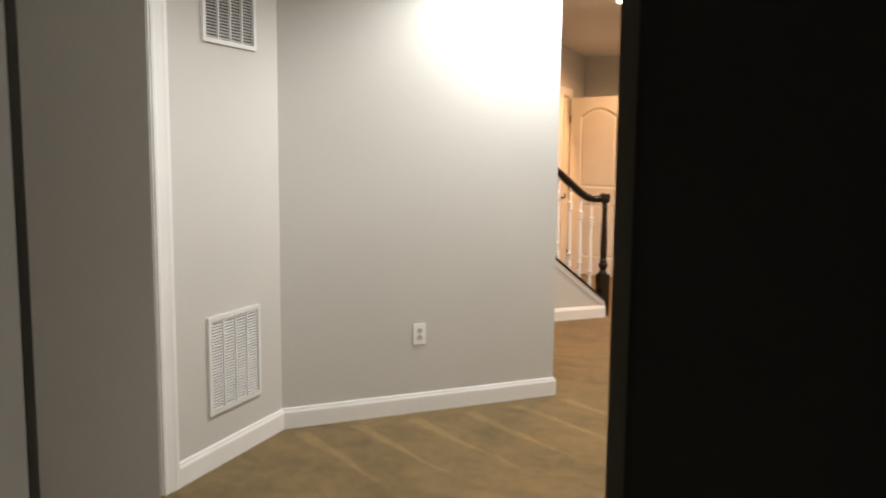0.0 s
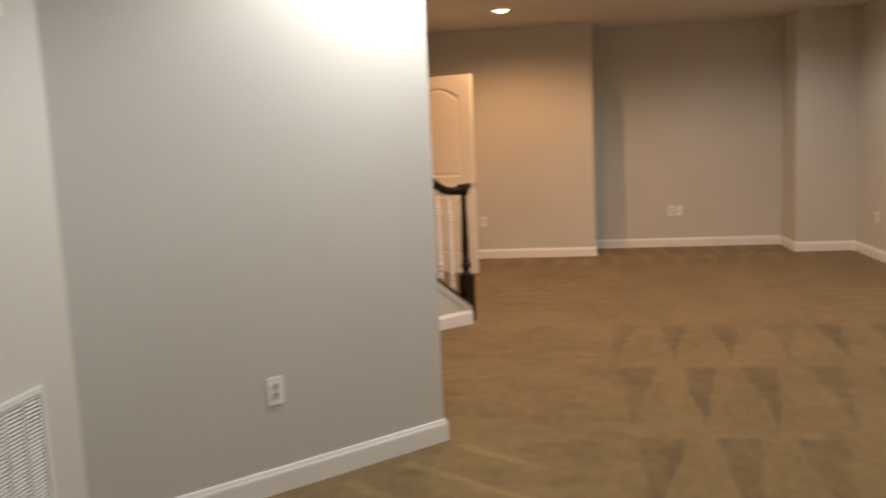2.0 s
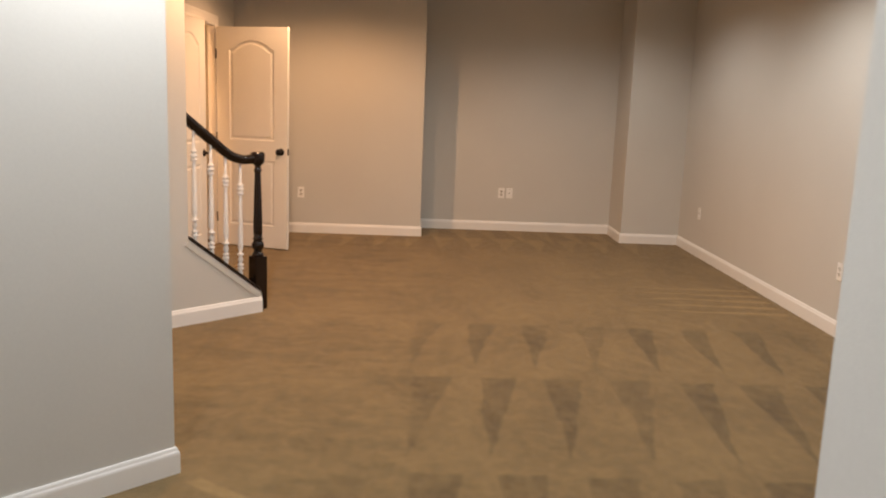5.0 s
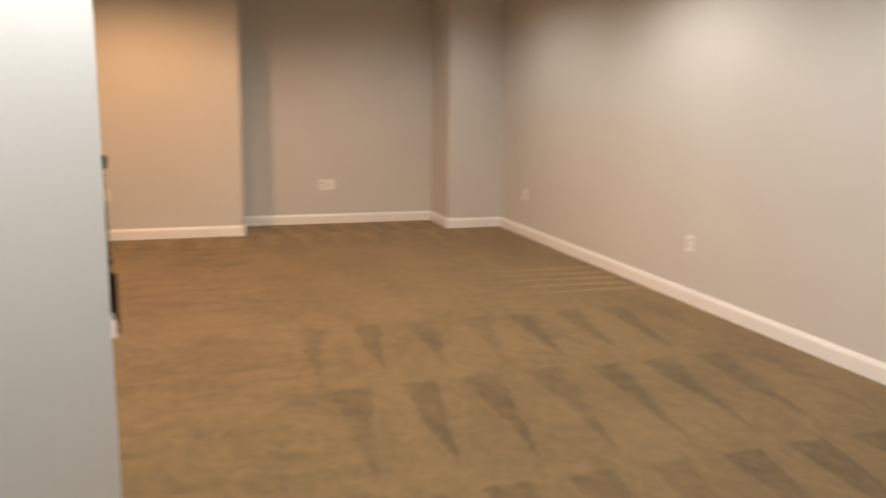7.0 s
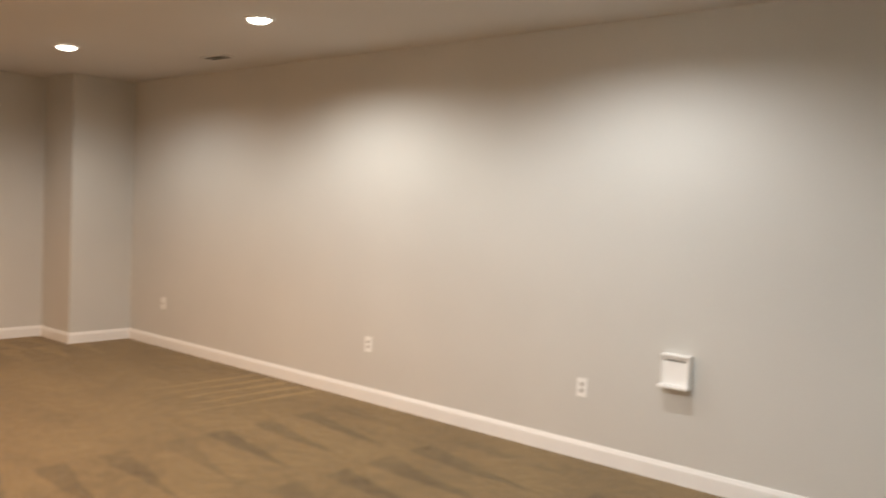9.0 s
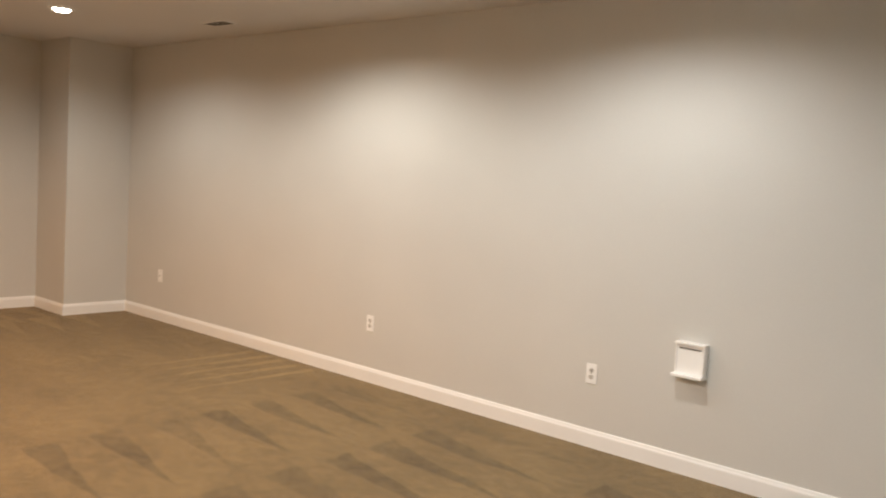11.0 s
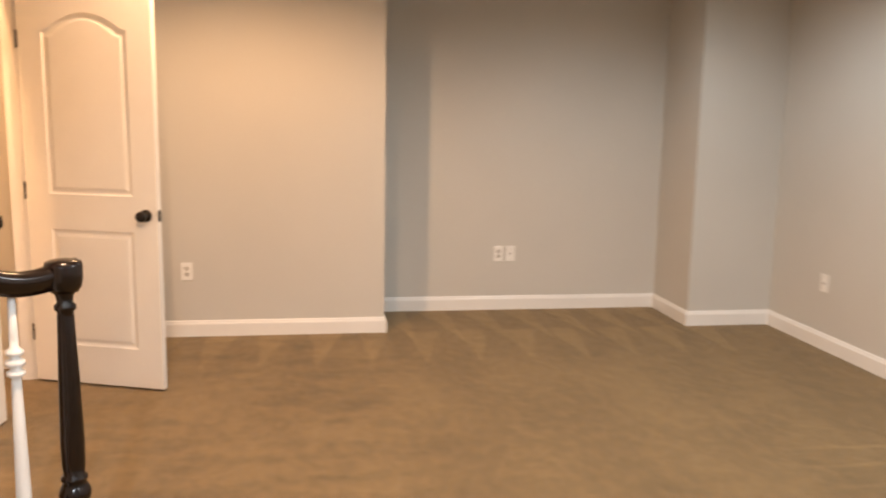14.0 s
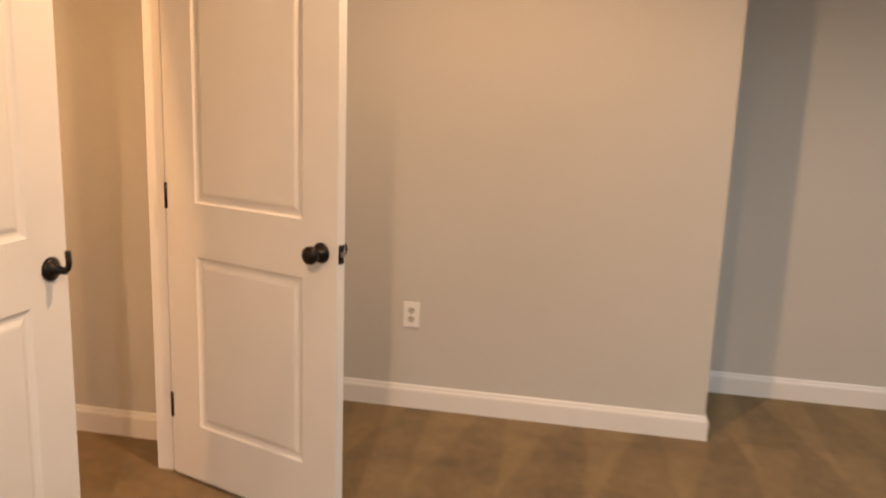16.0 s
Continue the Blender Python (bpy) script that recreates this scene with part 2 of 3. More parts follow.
# ---- structure ----
structure("floor", boxed(-6.2, 0.12, -12.3, 0.73, -0.12, 0.0), CARPET, "tan cut-pile carpet with wedge-shaped vacuum marks", "floor")
structure("ceiling", boxed(-8.0, 0.12, -12.3, 0.73, CEIL, CEIL + 0.12), CEILING, "flat white painted basement ceiling", "ceiling")
W = "smooth greige painted drywall wall"
structure("wall_east", prism(slab((0, -7.98), (0, 0), 0.12), 0, CEIL), PAINT, W, "wall")
structure("wall_column", prism([(-0.625, 0), (0.12, 0), (0.12, 0.73), (-0.625, 0.73)], 0, CEIL), PAINT, "greige painted boxed-out corner column", "wall")
structure("wall_north", prism(slab((-0.625, 0.608), (-2.795, 0.608), 0.12), 0, CEIL), PAINT, W, "wall")
structure("wall_far", prism([(-4.825, 0), (-2.795, 0), (-2.795, 0.73), (-4.825, 0.73)], 0, CEIL), PAINT, W, "wall")
bm = boxed(-4.825, -4.765, -0.825, 0, 0, CEIL)
box(bm, -4.825, -4.765, -2.36, -0.825, 2.075, CEIL)
box(bm, -4.825, -4.765, -2.755, -2.36, 0, CEIL)
structure("wall_closet", bm, PAINT, "greige painted wall with a double doorway", "wall")
for name, a in (("wall_closet_north", (-5.59, -4.825, -0.615, -0.495)), ("wall_closet_west", (-5.59, -5.47, -2.5, -0.615)), ("wall_closet_south", (-5.59, -4.825, -2.62, -2.5))):
    structure(name, boxed(*a, 0, CEIL), PAINT, "greige painted wall inside the closet", "wall")

# stair: knee wall with a sloping top, then the wall to the ceiling
def knee(u):
    return 0.135 + 0.77 * u


bm = bmesh.new()
side = [(0.0, 0.0), (0.533, 0.0), (0.533, knee(0.533)), (0.0, knee(0))]
lo = [bm.verts.new(su(u, 0.0, z)) for u, z in side]
hi = [bm.verts.new(su(u, 0.16, z)) for u, z in side]
bm.faces.new(lo)
bm.faces.new(hi)
for i in range(4):
    bm.faces.new((lo[i], lo[(i + 1) % 4], hi[(i + 1) % 4], hi[i]))
structure("wall_knee", bm, PAINT, "greige painted knee wall beside the stair", "wall")
structure("wall_stair", prism([tuple(su(u, v)[:2]) for u, v in ((0.533, 0), (1.64, 0), (1.64, 0.16), (0.533, 0.16))], 0, CEIL), PAINT, W, "wall")
structure("wall_stair_side", prism([tuple(su(u, v)[:2]) for u, v in ((0.235, 1.07), (1.9, 1.07), (1.9, 1.17), (0.235, 1.17))], 0, CEIL), PAINT, W, "wall")
structure("wall_stair_end", prism([tuple(su(u, v)[:2]) for u, v in ((1.78, 0.0), (1.9, 0.0), (1.9, 1.07), (1.78, 1.07))], 0, CEIL), PAINT, W, "wall")
structure("wall_end", prism(slab((-5.002, -4.502), (-3.787, -5.717), 0.12), 0, CEIL), PAINT, W, "wall")
structure("wall_outlet", prism([(-3.70, -5.804), (-4.83, -6.934), (-4.95, -6.884), (-3.785, -5.719)], 0, CEIL), PAINT, "greige painted wall set at an angle", "wall")
bm = boxed(-4.95, -4.83, -7.822, -6.884, 0, CEIL)
box(bm, -4.95, -4.83, -8.64, -7.822, 2.075, CEIL)
box(bm, -4.95, -4.83, -9.406, -8.64, 0, CEIL)
structure("wall_vent", bm, PAINT, "greige painted wall with return vents and a doorway", "wall")
# the layer towards the unlit room has its shade in the dark colour
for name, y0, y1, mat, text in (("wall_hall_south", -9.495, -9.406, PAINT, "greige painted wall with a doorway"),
                                ("wall_dark_room_front", -9.640, -9.495, SHADED_WALL, "wall of an unlit room, its shade put into a dark colour")):
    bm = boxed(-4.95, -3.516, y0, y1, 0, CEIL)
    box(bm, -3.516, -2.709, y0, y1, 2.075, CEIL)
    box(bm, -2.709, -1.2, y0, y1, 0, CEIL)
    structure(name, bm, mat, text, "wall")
structure("wall_south", prism([(-2.337, -9.406), (-2.217, -9.406), (-2.217, -8.10), (0.12, -8.10), (0.12, -7.98), (-2.337, -7.98)], 0, CEIL), PAINT, W, "wall")
# remaining walls of the unlit room, shade put into their colour too
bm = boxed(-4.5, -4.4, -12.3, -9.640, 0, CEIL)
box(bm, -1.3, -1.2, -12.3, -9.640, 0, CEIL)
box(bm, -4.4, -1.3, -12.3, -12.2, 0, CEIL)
structure("wall_dark_room", bm, SHADED_WALL, "walls of an unlit room, their shade put into a dark colour", "wall")
# unfinished furnace room
bm = boxed(-8.0, -7.9, -9.5, -4.9, 0, CEIL)
box(bm, -7.9, -4.95, -9.5, -9.4, 0, CEIL)
box(bm, -7.9, -4.45, -5.0, -4.9, 0, CEIL)
structure("wall_furnace_room", bm, STUD, "bare brown unfinished walls of the furnace room", "wall")
structure("floor_furnace_room", boxed(-7.9, -4.955, -9.4, -5.0, -0.1, 0.004), CONCRETE, "brown stained concrete floor", "floor")


# ---- baseboards ----
BASE = [(0, 0), (0.015, 0), (0.015, 0.078), (0.0135, 0.086), (0.010, 0.092), (0.0085, 0.100), (0.005, 0.106), (0, 0.106)]


def baseboard(points):
    bm = bmesh.new()
    pts = [Vector(p) for p in points]
    rings = []
    for i, p in enumerate(pts):
        dirs = []
        if i > 0:
            dirs.append((p - pts[i - 1]).normalized())
        if i < len(pts) - 1:
            dirs.append((pts[i + 1] - p).normalized())
        ns = [Vector((-d.y, d.x)) for d in dirs]
        o = ns[0] if len(ns) == 1 else (ns[0] + ns[1]) / (1 + ns[0].dot(ns[1]))
        rings.append([bm.verts.new((p.x + o.x * a, p.y + o.y * a, z)) for a, z in BASE])
    n = len(BASE)
    for a, b in zip(rings, rings[1:]):
        for i in range(n):
            bm.faces.new((a[i], a[(i + 1) % n], b[(i + 1) % n], b[i]))
    bm.faces.new(rings[0])
    bm.faces.new(rings[-1])
    return structure("baseboard", bm, TRIM, "white painted moulded wooden baseboard", "baseboard")


baseboard([(-2.628, -9.406), (-2.337, -9.406), (-2.337, -7.98), (0, -7.98), (0, 0), (-0.625, 0), (-0.625, 0.608), (-2.795, 0.608), (-2.795, 0), (-4.765, 0), (-4.765, -0.745)])
baseboard([tuple(su(0.0, 0)[:2]), (-5.002, -4.502), (-3.70, -5.804), (-4.83, -6.934), (-4.83, -7.745)])
baseboard([(-4.83, -8.745), (-4.83, -9.406), (-3.592, -9.406)])
baseboard([(-4.765, -2.45), (-4.765, -2.75)])
baseboard([(-4.827, -0.615), (-5.47, -0.615), (-5.47, -2.5), (-4.827, -2.5)])


# ---- door frames ----
def door_frame(name, m, width, height, thick, strike=0, casing_both=True, stops=True, lining=None):
    """Lining, stops and casings of a doorway. Local x along the opening from 0, y through the wall from 0 (room face) to thick."""
    root = tagged(thing(name, m, "white painted door frame with moulded casing", "door frame"), kind="structure")
    j = 0.018
    lining = lining or TRIM
    stop = (0.045, 0.08) if thick < 0.15 else (0.150, 0.182)
    part("jamb", boxed(-j, 0, -0.002, thick + 0.002, 0, height), lining, root)
    part("jamb", boxed(width, width + j, -0.002, thick + 0.002, 0, height), lining, root)
    part("head_jamb", boxed(-j, width + j, -0.002, thick + 0.002, height, height + j), lining, root)
    for x0, x1 in ((0, 0.011), (width - 0.011, width)) if stops else ():
        part("stop", boxed(x0, x1, *stop, 0, height - 0.011, bevel=0.002), TRIM, root)
    if stops:
        part("stop", boxed(0.0112, width - 0.0112, *stop, height - 0.011, height), TRIM, root)
    w = 0.085
    prof = [(0, 0), (0, 0.010), (0.010, 0.013), (0.022, 0.011), (0.055, 0.015), (0.068, 0.018), (w, 0.018), (w, 0)]
    for y, s in ((0, -1), (thick, 1)) if casing_both else ((0, -1),):
        bm = bmesh.new()
        r = 0.006
        rings = []
        for x, z, ox, oz in ((-r, 0, -1, 0), (-r, height + r, -1, 1), (width + r, height + r, 1, 1), (width + r, 0, 1, 0)):
            rings.append([bm.verts.new((x + ox * a, y + s * (b + 0.0), z + oz * a)) for a, b in prof])
        for a, b in zip(rings, rings[1:]):
            for i in range(len(prof)):
                bm.faces.new((a[i], a[(i + 1) % len(prof)], b[(i + 1) % len(prof)], b[i]))
        bm.faces.new(rings[0])
        bm.faces.new(rings[-1])
        part("casing", bm, TRIM, root)
    if strike:
        x = 0.0 if strike < 0 else width
        part("strike_plate", boxed(x - 0.0015, x + 0.0015, 0.088, 0.118, 0.875, 0.935), BRONZE, root, "dark bronze strike plate")
    return root


# closet double doorway, furnace-room doorway, dark-room doorway
door_frame("door_frame_closet", pose(-4.765, -2.343, 0, 0, 0, 90), 1.50, 2.055, 0.058, casing_both=False, stops=False)
door_frame("door_frame_furnace", pose(-4.83, -8.622, 0, 0, 0, 90), 0.782, 2.055, 0.12, strike=1)
door_frame("door_frame_hall", pose(-2.727, -9.406, 0, 0, 0, 180), 0.771, 2.055, 0.234, casing_both=False, stops=False, lining=PAINT)


# ---- doors ----
def panel_loop(x0, x1, z0, z1, rise, inset, y, n=14):
    x0, x1, z0 = x0 + inset, x1 - inset, z0 + inset
    z1 = z1 - inset
    pts = [(x0, y, z0), (x1, y, z0), (x1, y, z1)]
    if rise:
        sh = 0.035
        pts.append((x1 - 0.012, y, z1 + 0.004))
        for i in range(n + 1):
            s = i / n
            x = x1 - sh + (x0 + sh - (x1 - sh)) * s
            pts.append((x, y, z1 + 0.012 + rise * (1 - (2 * s - 1) ** 2)))
        pts.append((x0 + 0.012, y, z1 + 0.004))
    pts.append((x0, y, z1))
    return pts


def door_leaf(w, h, t):
    """Moulded two-panel slab, hinge edge at x = 0, faces at y = 0 and y = t."""
    bm = bmesh.new()
    st = 0.136
    panels = [(st, w - st, 0.205, 0.822, 0.0), (st, w - st, 1.005, 1.825, 0.075)]
    for y, s in ((0.0, 1), (t, -1)):
        edge = [bm.verts.new(p) for p in ((0, y, 0), (w, y, 0), (w, y, h), (0, y, h))]
        geom = [bm.edges.new((edge[i], edge[(i + 1) % 4])) for i in range(4)]
        for x0, x1, z0, z1, rise in panels:
            rings = []
            for inset, depth in ((0, 0), (0.006, 0.005), (0.014, 0.008), (0.022, 0.008), (0.034, 0.003), (0.040, 0.002)):
                rings.append([bm.verts.new(p) for p in panel_loop(x0, x1, z0, z1, rise, inset, y + s * depth)])
            n = len(rings[0])
            geom += [bm.edges.new((rings[0][i], rings[0][(i + 1) % n])) for i in range(n)]
            for a, b in zip(rings, rings[1:]):
                for i in range(n):
                    bm.faces.new((a[i], a[(i + 1) % n], b[(i + 1) % n], b[i]))
            bm.faces.new(rings[-1])
        bmesh.ops.triangle_fill(bm, use_beauty=True, edges=geom)
        if s == 1:
            front = edge
    for i in range(4):
        bm.faces.new((front[i], front[(i + 1) % 4], edge[(i + 1) % 4], edge[i]))
    return bm


def lever_parts(root, w, t, z):
    """Bronze handle: rosette, stem and a bar turned upwards."""
    for y, s in ((0.0, 1), (t, -1)):
        m = Matrix.Translation((w - 0.062, y, z)) @ Matrix.Rotation(radians(90 * s), 4, "X")
        h = part("handle", moved(lathe([(0.001, 0), (0.033, 0), (0.033, 0.005), (0.026, 0.012), (0.012, 0.016), (0.010, 0.050), (0.001, 0.051)]), m), BRONZE, root, "dark bronze handle with round rosette")
        bar = sweep(round_profile(0.008, 10), [Vector((0, 0.0, 0.044)), Vector((0, 0.006 * s, 0.056)), Vector((0, 0.020 * s, 0.060)), Vector((0, 0.055 * s, 0.058))], up=Vector((1, 0, 0)))
        part("lever", moved(bar, m), BRONZE, h)
    part("latch_plate", boxed(w - 0.001, w + 0.0015, t / 2 - 0.0125, t / 2 + 0.0125, z - 0.029, z + 0.029), BRONZE, root, "dark bronze latch plate")


def knob_parts(root, w, t, z):
    prof = [(0.0, 0), (0.032, 0.0), (0.032, 0.004), (0.026, 0.009), (0.012, 0.012), (0.010, 0.028), (0.016, 0.034), (0.026, 0.042),
            (0.0285, 0.052), (0.026, 0.061), (0.017, 0.067), (0.0, 0.069)]
    prof[0] = (0.001, 0)
    prof[-1] = (0.001, 0.069)
    part("knob", moved(lathe(prof), Matrix.Translation((w - 0.062, 0, z)) @ Matrix.Rotation(radians(90), 4, "X")), BRONZE, root, "round dark bronze knob")
    part("knob", moved(lathe(prof), Matrix.Translation((w - 0.062, t, z)) @ Matrix.Rotation(radians(-90), 4, "X")), BRONZE, root, "round dark bronze knob")
    part("latch_plate", boxed(w - 0.001, w + 0.0015, t / 2 - 0.0125, t / 2 + 0.0125, z - 0.029, z + 0.029), BRONZE, root, "dark bronze latch plate")
    part("latch_bolt", boxed(w, w + 0.010, t / 2 - 0.006, t / 2 + 0.006, z - 0.008, z + 0.008, bevel=0.003), STEEL, root, "satin metal latch bolt")


def hinge_mesh():
    bm = lathe([(0.0065, -0.045), (0.0065, 0.045)], 10)
    b2 = boxed(0.0, 0.022, 0.004, 0.007, -0.044, 0.044)
    me = bpy.data.meshes.new("x")
    b2.to_mesh(me)
    b2.free()
    bm.from_mesh(me)
    bpy.data.meshes.remove(me)
    return bm


def door(m, w, label, flip=False, lever=False, group="double closet doors"):
    """flip: the hinge knuckles stand on the far face."""
    root = thing("door", m, label, "door", group)
    t, h = 0.035, 2.03
    part("leaf", moved(door_leaf(w, h, t), Matrix.Translation((0, 0, 0.014))), DOORPAINT, root)
    (lever_parts if lever else knob_parts)(root, w, t, 0.925)
    for z in (0.274, 1.032, 1.80):
        hm = hinge_mesh()
        part("hinge", moved(hm, Matrix.Translation((-0.004, t if flip else 0.0, z))), BRONZE, root, "dark bronze butt hinge")
    return root


# the open leaf, swung well into the room, and its nearly shut neighbour
door(pose(-4.738, -0.872, 0, 0, 0, -20), 0.745, "open white two-panel door with arched top panel and bronze knob")
door(pose(-4.745, -2.238, 0, 0, 0, 85), 0.745, "nearly shut white two-panel door with arched top panel and bronze handle", lever=True)
# the leaf of the doorway from the unlit room, folded back against its wall
door(pose(-3.540, -9.652, 0, 0, 0, -93), 0.735, "open white two-panel door leading from an unlit room", group="")


# ---- stair ----
stair = thing("staircase", Matrix.Identity(4), "carpeted stair behind a knee wall with white balusters", "staircase")
for i in range(6):
    bm = bmesh.new()
    box(bm, 0.10 + 0.247 * i, 1.76, 0.162, 1.068, 0.19 * i + 0.001, 0.19 * (i + 1), m=STAIR_M)
    part("step", bm, CARPET, stair)
# dark shoe on the sloping top, with a white band under it
slope = Vector((S2 * -1, S2 * -1, 0.77)).normalized()
shoe = [(-0.091, 0), (0.091, 0), (0.091, 0.012), (0.083, 0.020), (0.030, 0.020), (0.028, 0.015), (-0.028, 0.015), (-0.030, 0.020), (-0.083, 0.020), (-0.091, 0.012)]
part("shoe_rail", sweep(shoe, [su(0.020, 0.08, knee(0.020)), su(0.532, 0.08, knee(0.532))], smooth=False), MAHOGANY, stair, "dark stained shoe rail")
band = [(-0.005, -0.045), (0.007, -0.045), (0.009, -0.040), (0.009, -0.004), (-0.005, -0.004)]
part("skirt_band", sweep(band, [su(0.002, -0.002, knee(0.0)), su(0.532, -0.002, knee(0.532))], smooth=False), PAINT, stair, "painted skirt band")
# handrail: level over the newel, an easing, then the slope
def rail_height(u):
    k = max(u - 0.06, 0.0)
    lift = 0.018 * min(max((0.03 - u) / 0.09, 0.0), 1.0)
    return 1.020 + lift + (0.77 * k * k / 0.32 if k < 0.16 else 0.77 * (k - 0.08))


path = []
for i in range(25):
    u = -0.075 + 0.607 * i / 24
    path.append(su(u, 0.10, rail_height(u)))
rail = [(-0.020, -0.030), (0.020, -0.030), (0.024, -0.012), (0.031, -0.002), (0.031, 0.014), (0.022, 0.026), (0.0, 0.031), (-0.022, 0.026), (-0.031, 0.014), (-0.031, -0.002), (-0.024, -0.012)]
part("handrail", sweep(rail, path), MAHOGANY, stair, "dark stained handrail with an easing at its foot")


def newel():
    bm = boxed(-0.045, 0.045, -0.045, 0.045, 0.0, 0.365, bevel=0.004)
    t = lathe([(0.036, 0.360), (0.040, 0.372), (0.036, 0.385), (0.026, 0.392), (0.030, 0.410), (0.040, 0.430), (0.041, 0.445), (0.034, 0.462), (0.026, 0.472),
               (0.034, 0.480), (0.034, 0.487), (0.026, 0.494), (0.0295, 0.520), (0.0305, 0.58), (0.0265, 0.75), (0.0225, 0.865), (0.0210, 0.922), (0.0195, 0.933), (0.027, 0.941),
               (0.027, 0.951), (0.0195, 0.959), (0.022, 0.975), (0.033, 1.000), (0.036, 1.012)], 28)
    me = bpy.data.meshes.new("x")
    t.to_mesh(me)
    t.free()
    bm.from_mesh(me)
    bpy.data.meshes.remove(me)
    return bm


turn45 = Matrix.Rotation(radians(45), 4, "Z")
part("newel_post", moved(newel(), Matrix.Translation(su(-0.032, 0.088)) @ turn45), MAHOGANY, stair, "dark stained turned newel post")
part("newel_cap", moved(lathe([(0.034, 0.985), (0.042, 0.998), (0.046, 1.020), (0.047, 1.050), (0.044, 1.063), (0.028, 1.068), (0.001, 1.069)], 28), Matrix.Translation(su(-0.036, 0.094))), MAHOGANY, stair, "rounded dark handrail end over the newel")


def baluster(length):
    """White turned baluster: square ends, two groups of rings and a swelling shaft."""
    L = length
    a, b = 0.055, 0.205 * 0.75
    prof = [(0.0165, 0), (0.0165, a - 0.008), (0.0095, a), (0.0230, a + 0.008), (0.0230, a + 0.017), (0.0095, a + 0.025), (0.0220, a + 0.033), (0.0220, a + 0.041), (0.0095, a + 0.049),
            (0.0175, a + 0.066), (0.0185, a + 0.080), (0.0095, b), (0.0230, b + 0.007), (0.0230, b + 0.016), (0.0100, b + 0.023), (0.0185, b + 0.055), (0.0190, b + 0.085),
            (0.0155, L * 0.52), (0.0120, L * 0.715), (0.0105, L * 0.725), (0.0220, L * 0.735), (0.0220, L * 0.747), (0.0100, L * 0.757), (0.0235, L * 0.770), (0.0235, L * 0.783),
            (0.0100, L * 0.793), (0.0215, L * 0.805), (0.0215, L * 0.815), (0.0105, L * 0.828), (0.0110, L * 0.86), (0.0085, L)]
    return lathe(prof, 16)


for u in (0.097, 0.207, 0.313, 0.430):
    z0 = knee(u) + 0.014
    top = rail_height(u) - 0.024
    part("baluster", moved(baluster(top - z0), Matrix.Translation(su(u, 0.10, z0))), TRIM, stair, "white painted turned baluster")


# ---- wall plates ----
def rounded_plate(w, h, d, bevel=0.0025):
    return boxed(-w / 2, w / 2, -d, 0, -h / 2, h / 2, bevel=bevel)


def outlet(m, label):
    """Duplex outlet: local x along the wall, -y out of it."""
    root = thing("wall_outlet", m, label, "wall outlet", "wall outlets")
    part("cover_plate", rounded_plate(0.072, 0.116, 0.0055), PLASTIC, root)
    for z in (0.0195, -0.0195):
        bm = lathe([(0.0165, 0.0), (0.0165, 0.0015), (0.0155, 0.002)], 24)
        r = part("receptacle", moved(bm, Matrix.Translation((0, -0.0056, z)) @ Matrix.Rotation(radians(90), 4, "X") @ Matrix.Diagonal((1, 0.86, 1, 1))), RECEPTACLE, root, "ivory receptacle face")
        for x, hh in ((-0.0063, 0.009), (0.0063, 0.0075)):
            part("slot", boxed(x - 0.0017, x + 0.0017, -0.0084, -0.0074, z + 0.001, z + 0.001 + hh), SLOT, r, "dark slot")
        part("slot", boxed(-0.0024, 0.0024, -0.0082, -0.0074, z - 0.0095, z - 0.005), SLOT, r, "dark ground slot")
    part("screw", moved(lathe([(0.003, 0), (0.003, 0.001), (0.001, 0.0014)], 10), Matrix.Translation((0, -0.0055, 0)) @ Matrix.Rotation(radians(90), 4, "X")), STEEL, root)
    return root


def coax_plate(m, label):
    root = thing("cable_plate", m, label, "wall plate")
    part("cover_plate", rounded_plate(0.072, 0.116, 0.0055), PLASTIC, root)
    part("connector", moved(lathe([(0.0075, 0), (0.0075, 0.003), (0.0045, 0.003), (0.0045, 0.011), (0.001, 0.011)], 12), Matrix.Translation((0, -0.0055, 0)) @ Matrix.Rotation(radians(90), 4, "X")), STEEL, root, "metal cable connector")
    for z in (0.042, -0.042):
        part("screw", moved(lathe([(0.003, 0), (0.003, 0.001), (0.001, 0.0014)], 10), Matrix.Translation((0, -0.0055, z)) @ Matrix.Rotation(radians(90), 4, "X")), STEEL, root)
    return root


OZ = 0.432
outlet(pose(-4.074, 0, OZ), "white duplex outlet on the wall by the open door")
outlet(pose(-1.882, 0.608, OZ), "white duplex outlet beside a cable plate")
coax_plate(pose(-1.790, 0.608, OZ), "white cable plate beside an outlet")
coax_plate(pose(0, -0.637, OZ - 0.003, 0, 0, -90), "small white plate on the long wall near the corner")
outlet(pose(0, -3.501, OZ, 0, 0, -90), "white duplex outlet on the long wall")
outlet(pose(0, -5.353, OZ, 0, 0, -90), "white duplex outlet beside a white wall box")
outlet(pose(-4.298, -6.402, OZ, 0, 0, 45), "white duplex outlet on the angled wall")

# white plastic box on the long wall: hooded top, recessed face with a slot, projecting ledge
box_m = pose(0, -5.956, 0.632, 0, 0, -90)
wbox = thing("wall_box", box_m, "white plastic wall box with a hooded top and ledge", "wall box")
part("body", boxed(-0.078, 0.078, -0.034, 0, -0.088, 0.088, bevel=0.003), PLASTIC, wbox)
part("hood", boxed(-0.086, 0.083, -0.050, 0, 0.078, 0.092, bevel=0.003), PLASTIC, wbox)
part("side_wall", boxed(0.072, 0.083, -0.050, 0, -0.080, 0.078, bevel=0.002), PLASTIC, wbox)
part("side_wall", boxed(-0.083, -0.074, -0.038, 0, -0.080, 0.078, bevel=0.002), PLASTIC, wbox)
